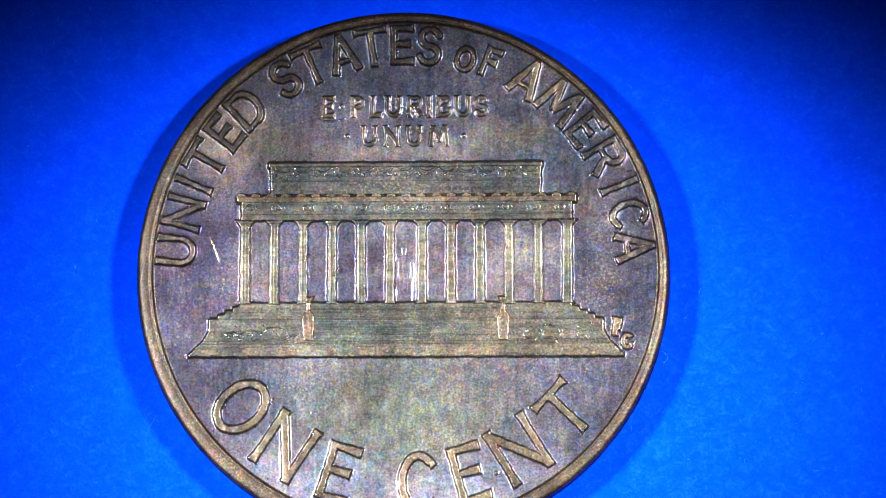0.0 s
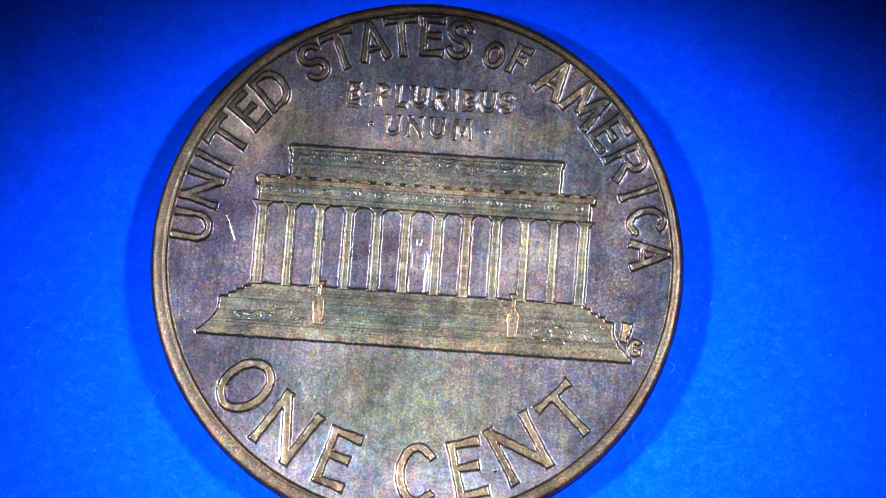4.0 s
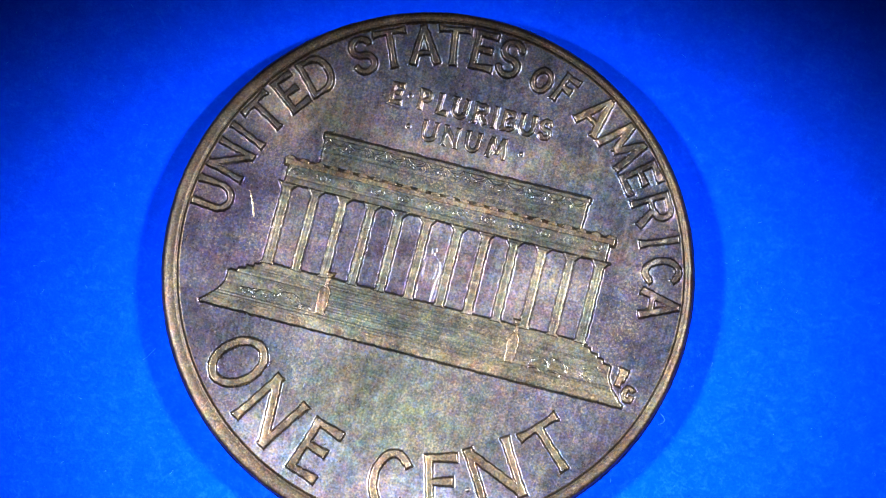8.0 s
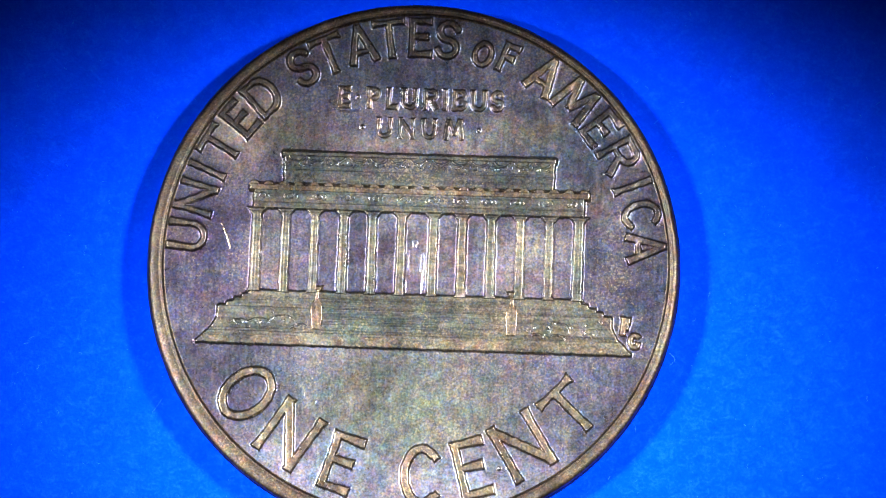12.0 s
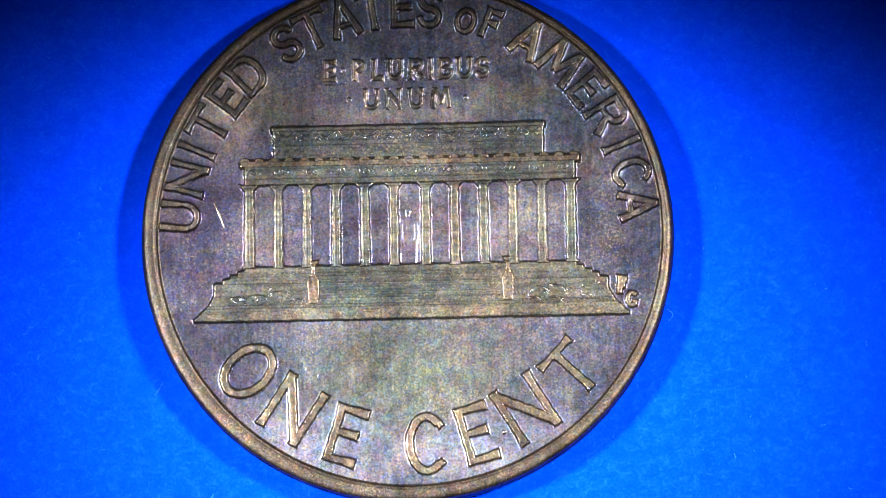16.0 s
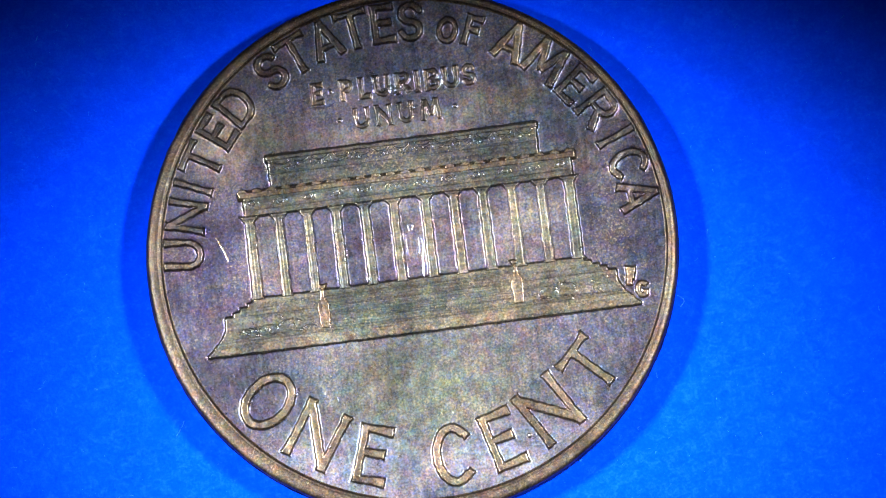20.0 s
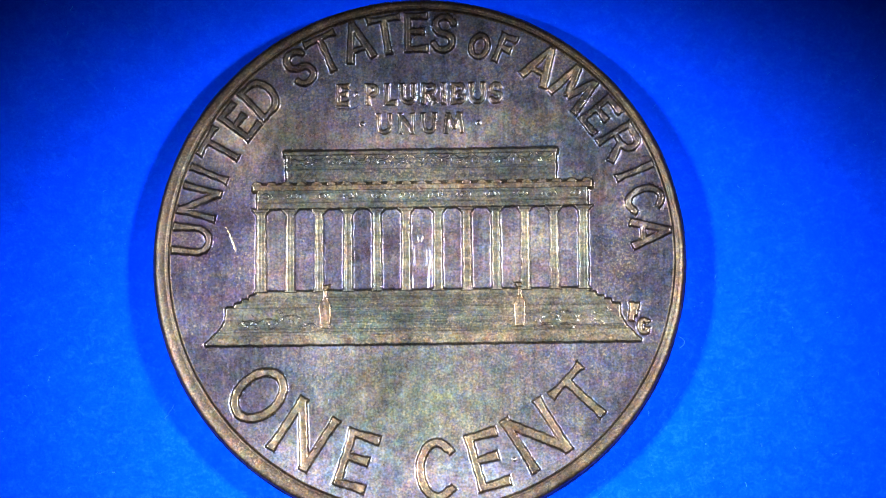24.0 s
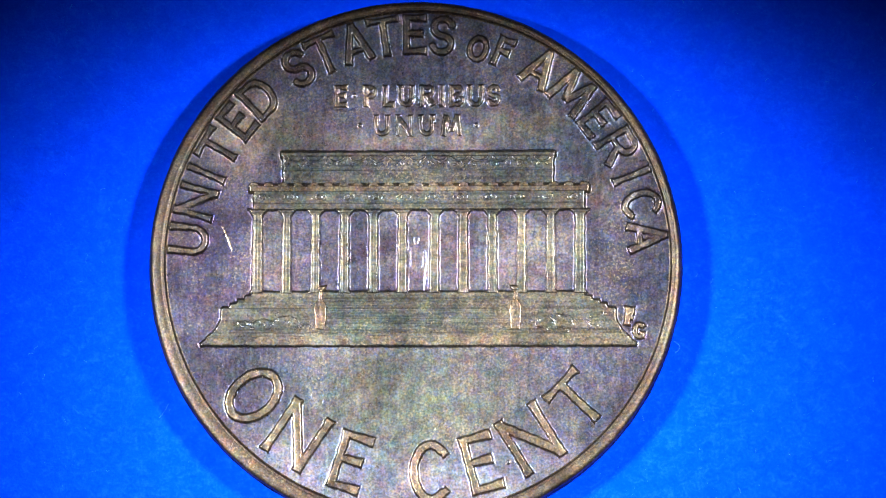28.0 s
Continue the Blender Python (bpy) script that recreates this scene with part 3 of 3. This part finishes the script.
    for i in range(23):
        relief("antefix", lambda X, Y: (np.hypot(X / 0.17, (Y + 0.07) / 0.12) - 1) * 0.12, (-0.18, 0.18, -0.2, 0.06), 0.126, RAISED_METAL, temple, "", 0.014,
               (MID - 5.95 + 0.541 * i, 2.855, 0), outer=0.035, inner=0.006, fillet=0.0)
    for i in range(12):
        relief("wreath", lambda X, Y: union(bow(X, Y, 0, 0, 0.11, 0.09, 0, 360, 0.024, n=16), bow(X, Y, 0, 0, 0.25, 0.13, 150, 210, 0.018, 0.03, n=6), bow(X, Y, 0, 0, 0.25, 0.13, -30, 30, 0.018, 0.03, n=6), leaves(40 + i, 0.28, 0.09, 4, 0.01, 0.03)(X, Y)),
               (-0.33, 0.33, -0.16, 0.16), 0.040, STONE_METAL, temple, "", 0.014,
               (MID - 5.62 + 1.02 * i, 2.37, rnd.uniform(-6, 6)), outer=0.028, inner=0.03, fillet=0, floor_of="frieze", base=0.112)
    # attic
    relief("attic", lambda X, Y: block(X, Y, MID - 4.90, MID + 4.87, 2.84, 3.90), (-4.8, 5.0, 2.84, 3.9), 0.100, STONE_METAL, temple, "", 0.02,
           dress=lambda X, Y, d: lines(Y, (3.36, 3.41), 0.010, 0.016) + 0.003 * (Y > 3.4))
    relief("attic_cornice", lambda X, Y: block(X, Y, MID - 4.96, MID + 4.92, 3.84, 4.02, 0.04), (-4.9, 5.1, 3.84, 4.02), 0.115, STONE_METAL, temple, "", 0.02, outer=0.075)
    for i in range(13):
        clump = leaves(70 + i, 0.28, 0.06, 5, 0.028, 0.045)
        relief("festoon", lambda X, Y: union(clump(X, Y + 0.06), bow(X, Y, 0, 0.24, 0.29, 0.19, 195, 345, 0.03, 0.04, n=12), bar(X, Y, -0.37, -0.06, -0.37, 0.10, 0.03, 0.015)),
               (-0.46, 0.34, -0.18, 0.22), 0.042, STONE_METAL, temple, "", 0.015, (MID - 4.45 + 0.74 * i, 3.62, rnd.uniform(-5, 5)), outer=0.025, inner=0.02, fillet=0, floor_of="frieze", base=0.105)
    # two tripod urns on the steps: bowl, neck, round body and foot
    for x in (-3.38, 3.60):
        body = [(-0.10, -1.30), (-0.22, -1.50), (-0.25, -1.72), (-0.23, -2.05), (-0.20, -2.46), (0.20, -2.46), (0.23, -2.05), (0.25, -1.72), (0.22, -1.50), (0.10, -1.30)]
        relief("urn", lambda X, Y: union(bar(X, Y, 0, -0.84, 0, -1.05, 0.21, 0.11), bar(X, Y, 0, -1.0, 0, -1.38, 0.105, 0.11), polygon(X, Y, body)),
               (-0.29, 0.29, -2.5, -0.84), 0.135, RAISED_METAL, temple, "tall tripod urn", 0.016, (x, 0, 0), outer=0.03, inner=0.05, fillet=0, floor_of="steps",
               dress=lambda X, Y, d: lines(Y, (-1.06, -1.42), 0.008, 0.02) - 0.0012 * np.cos(X * 30 + Y * 3) - 0.030 * np.clip((-2.1 - Y) / 0.36, 0, 1))
    # the small seated figure in the middle opening, kept plain
    seated = [(-0.28, -1.12), (-0.36, 0.10), (-0.34, 0.36), (-0.20, 0.56), (-0.07, 0.66), (0.07, 0.66), (0.20, 0.56), (0.34, 0.36), (0.36, 0.10), (0.28, -1.12)]
    relief("statue", lambda X, Y: union(np.hypot(X, (Y - 0.85) * 0.8) - 0.085, bar(X, Y, 0, 0.6, 0, 0.8, 0.05), polygon(X, Y, seated)), (-0.40, 0.40, -1.12, 0.98),
           0.014, FIELD_METAL, temple, "small plain seated statue", 0.015, (0.05, 0, 0), outer=0.016, inner=0.006, fillet=0.002,
           dress=lambda X, Y, d: 0.0014 * np.cos(X * 44 + 1.5 * np.sin(Y * 5)) * (Y < 0.42) - 0.005 * np.exp(-((np.abs(X) - 0.22) / 0.014) ** 2) * (Y > -0.2) * (Y < 0.40) - 0.016 * np.clip((-0.1 - Y) / 0.7, 0, 1))
    # low shrubs on both flanks of the steps: mounded bushes on one side, slanting branches on the other, small tufts between
    for i, (x, y, rx, ry) in enumerate(((-6.25, -2.30, 0.34, 0.16), (-5.55, -2.30, 0.40, 0.24), (-4.72, -2.30, 0.50, 0.36), (-4.10, -2.40, 0.30, 0.16))):
        tuft = leaves(100 + i, rx * 0.8, ry * 0.4, 6, 0.02, 0.055)
        relief("shrub", lambda X, Y: union(bow(X, Y, 0, 0, rx, ry, 8, 172, 0.022, 0.03, n=14), tuft(X, Y - ry * 0.5)), (-rx - 0.06, rx + 0.06, -0.12, ry + 0.12), 0.034, STONE_METAL, temple, "", 0.016, (MID + x, y, rnd.uniform(-6, 6)),
               outer=0.02, inner=0.02, fillet=0, floor_of="steps", base=0.086)
    for x, y, long, lean in ((4.75, -2.02, 0.42, -36), (5.35, -1.98, 0.52, -34), (5.95, -2.10, 0.40, -30), (6.35, -2.28, 0.26, -16), (4.45, -2.34, 0.30, -12), (5.20, -2.36, 0.34, -20)):
        relief("shrub", lambda X, Y: union(bow(X, Y, 0, -long, long, long, 50, 130, 0.014, 0.03, n=12), bow(X, Y, 0.1, -long * 0.8, long, long * 0.9, 70, 110, 0.02, n=8)), (-long, long, -0.5 * long, 0.1), 0.036, STONE_METAL, temple, "", 0.016, (MID + x, y, lean),
               outer=0.03, inner=0.03, fillet=0, floor_of="steps", base=0.088)
    for i in range(12):
        flank = -1 if i % 2 else 1
        x, y = MID + flank * rnd.uniform(3.9, 6.8), rnd.uniform(-2.45, -1.85)
        long, lean = rnd.uniform(0.04, 0.12), rnd.uniform(-40, 40)
        relief("shrub", leaves(140 + i, long, 0.05, 3, 0.02, 0.05), (-long - 0.12, long + 0.12, -0.2, 0.2), rnd.uniform(0.02, 0.04), STONE_METAL, temple, "", 0.018, (x, y, lean),
               outer=0.02, inner=0.025, fillet=0, floor_of="steps", base=0.086)
    # marks of wear: a long scratch, a die line under the motto, a blister on the last column, small pits
    relief("scratch", lambda X, Y: bow(X, Y, 0, 0, 0.035, 0.48, -88, 88, 0.006, n=12), (0, 0.12, -0.5, 0.5), 0.013, RAISED_METAL, coin, "bright fine scratch in the field", 0.012, (-6.77, 0.86, 22), outer=0.05, inner=0.012, fillet=0, floor_of="field")
    relief("die_line", lambda X, Y: bow(X, Y, 0, 0.6, 0.9, 0.62, 238, 302, 0.016, n=12), (-0.5, 0.5, -0.05, 0.1), 0.03, FIELD_METAL, coin, "", 0.016, (-2.6, 5.56, 0), outer=0.03, inner=0.02, fillet=0)
    relief("blister", lambda X, Y: np.hypot(X * 0.8, Y) - 0.12, (-0.16, 0.16, -0.14, 0.14), 0.115, RAISED_METAL, coin, "", 0.018, (5.95, 0.02, 20), outer=0.05, inner=0.10, fillet=0)
    rng = random.Random(21)
    cuts = [(rng.uniform(-4.2, 3.6), rng.uniform(-6.3, -3.3), rng.uniform(0.06, 0.24), rng.uniform(-0.02, 0.03)) for i in range(120)]
    cuts = [c for c in cuts if math.hypot(c[0], c[1]) < 6.4]
    tagged(relief("die_scratches", lambda X, Y: union(*[bar(X, Y, x, y - l, x + lean, y + l, 0.006) for x, y, l, lean in cuts]), (-4.3, 3.7, -6.6, -3.15), 0.0052, FIELD_METAL, coin,
                  "fine upright polishing scratches in the field", 0.013, outer=0.02, inner=0.008, fillet=0), kind="stuff")
    for x, y, r in ((3.34, -7.15, 0.06), (-3.2, 5.9, 0.04)):
        relief("pimple", lambda X, Y: np.hypot(X, Y) - r, (-r, r, -r, r), 0.05, FIELD_METAL, coin, "", 0.016, (x, y, 0), outer=0.04, inner=0.04, fillet=0)
    # two tiny initials at the end of the steps
    letter("F", 7.66, -1.97, -6, 0.66, coin, 0.16, 0.085, RAISED_METAL, wide=0.95, step=0.016)
    letter("G", 7.98, -2.47, -8, 0.60, coin, 0.13, 0.08, RAISED_METAL, wide=1.0, step=0.016)


card = make_card()
coin = make_coin()


def motions():
    rows = [(t, pose(x * MM, y * MM, CARD_TOP * MM, 0, 0, turn)) for t, x, y, turn in SLIDE]
    walk(coin, rows)
    walk(card, rows)


motions()
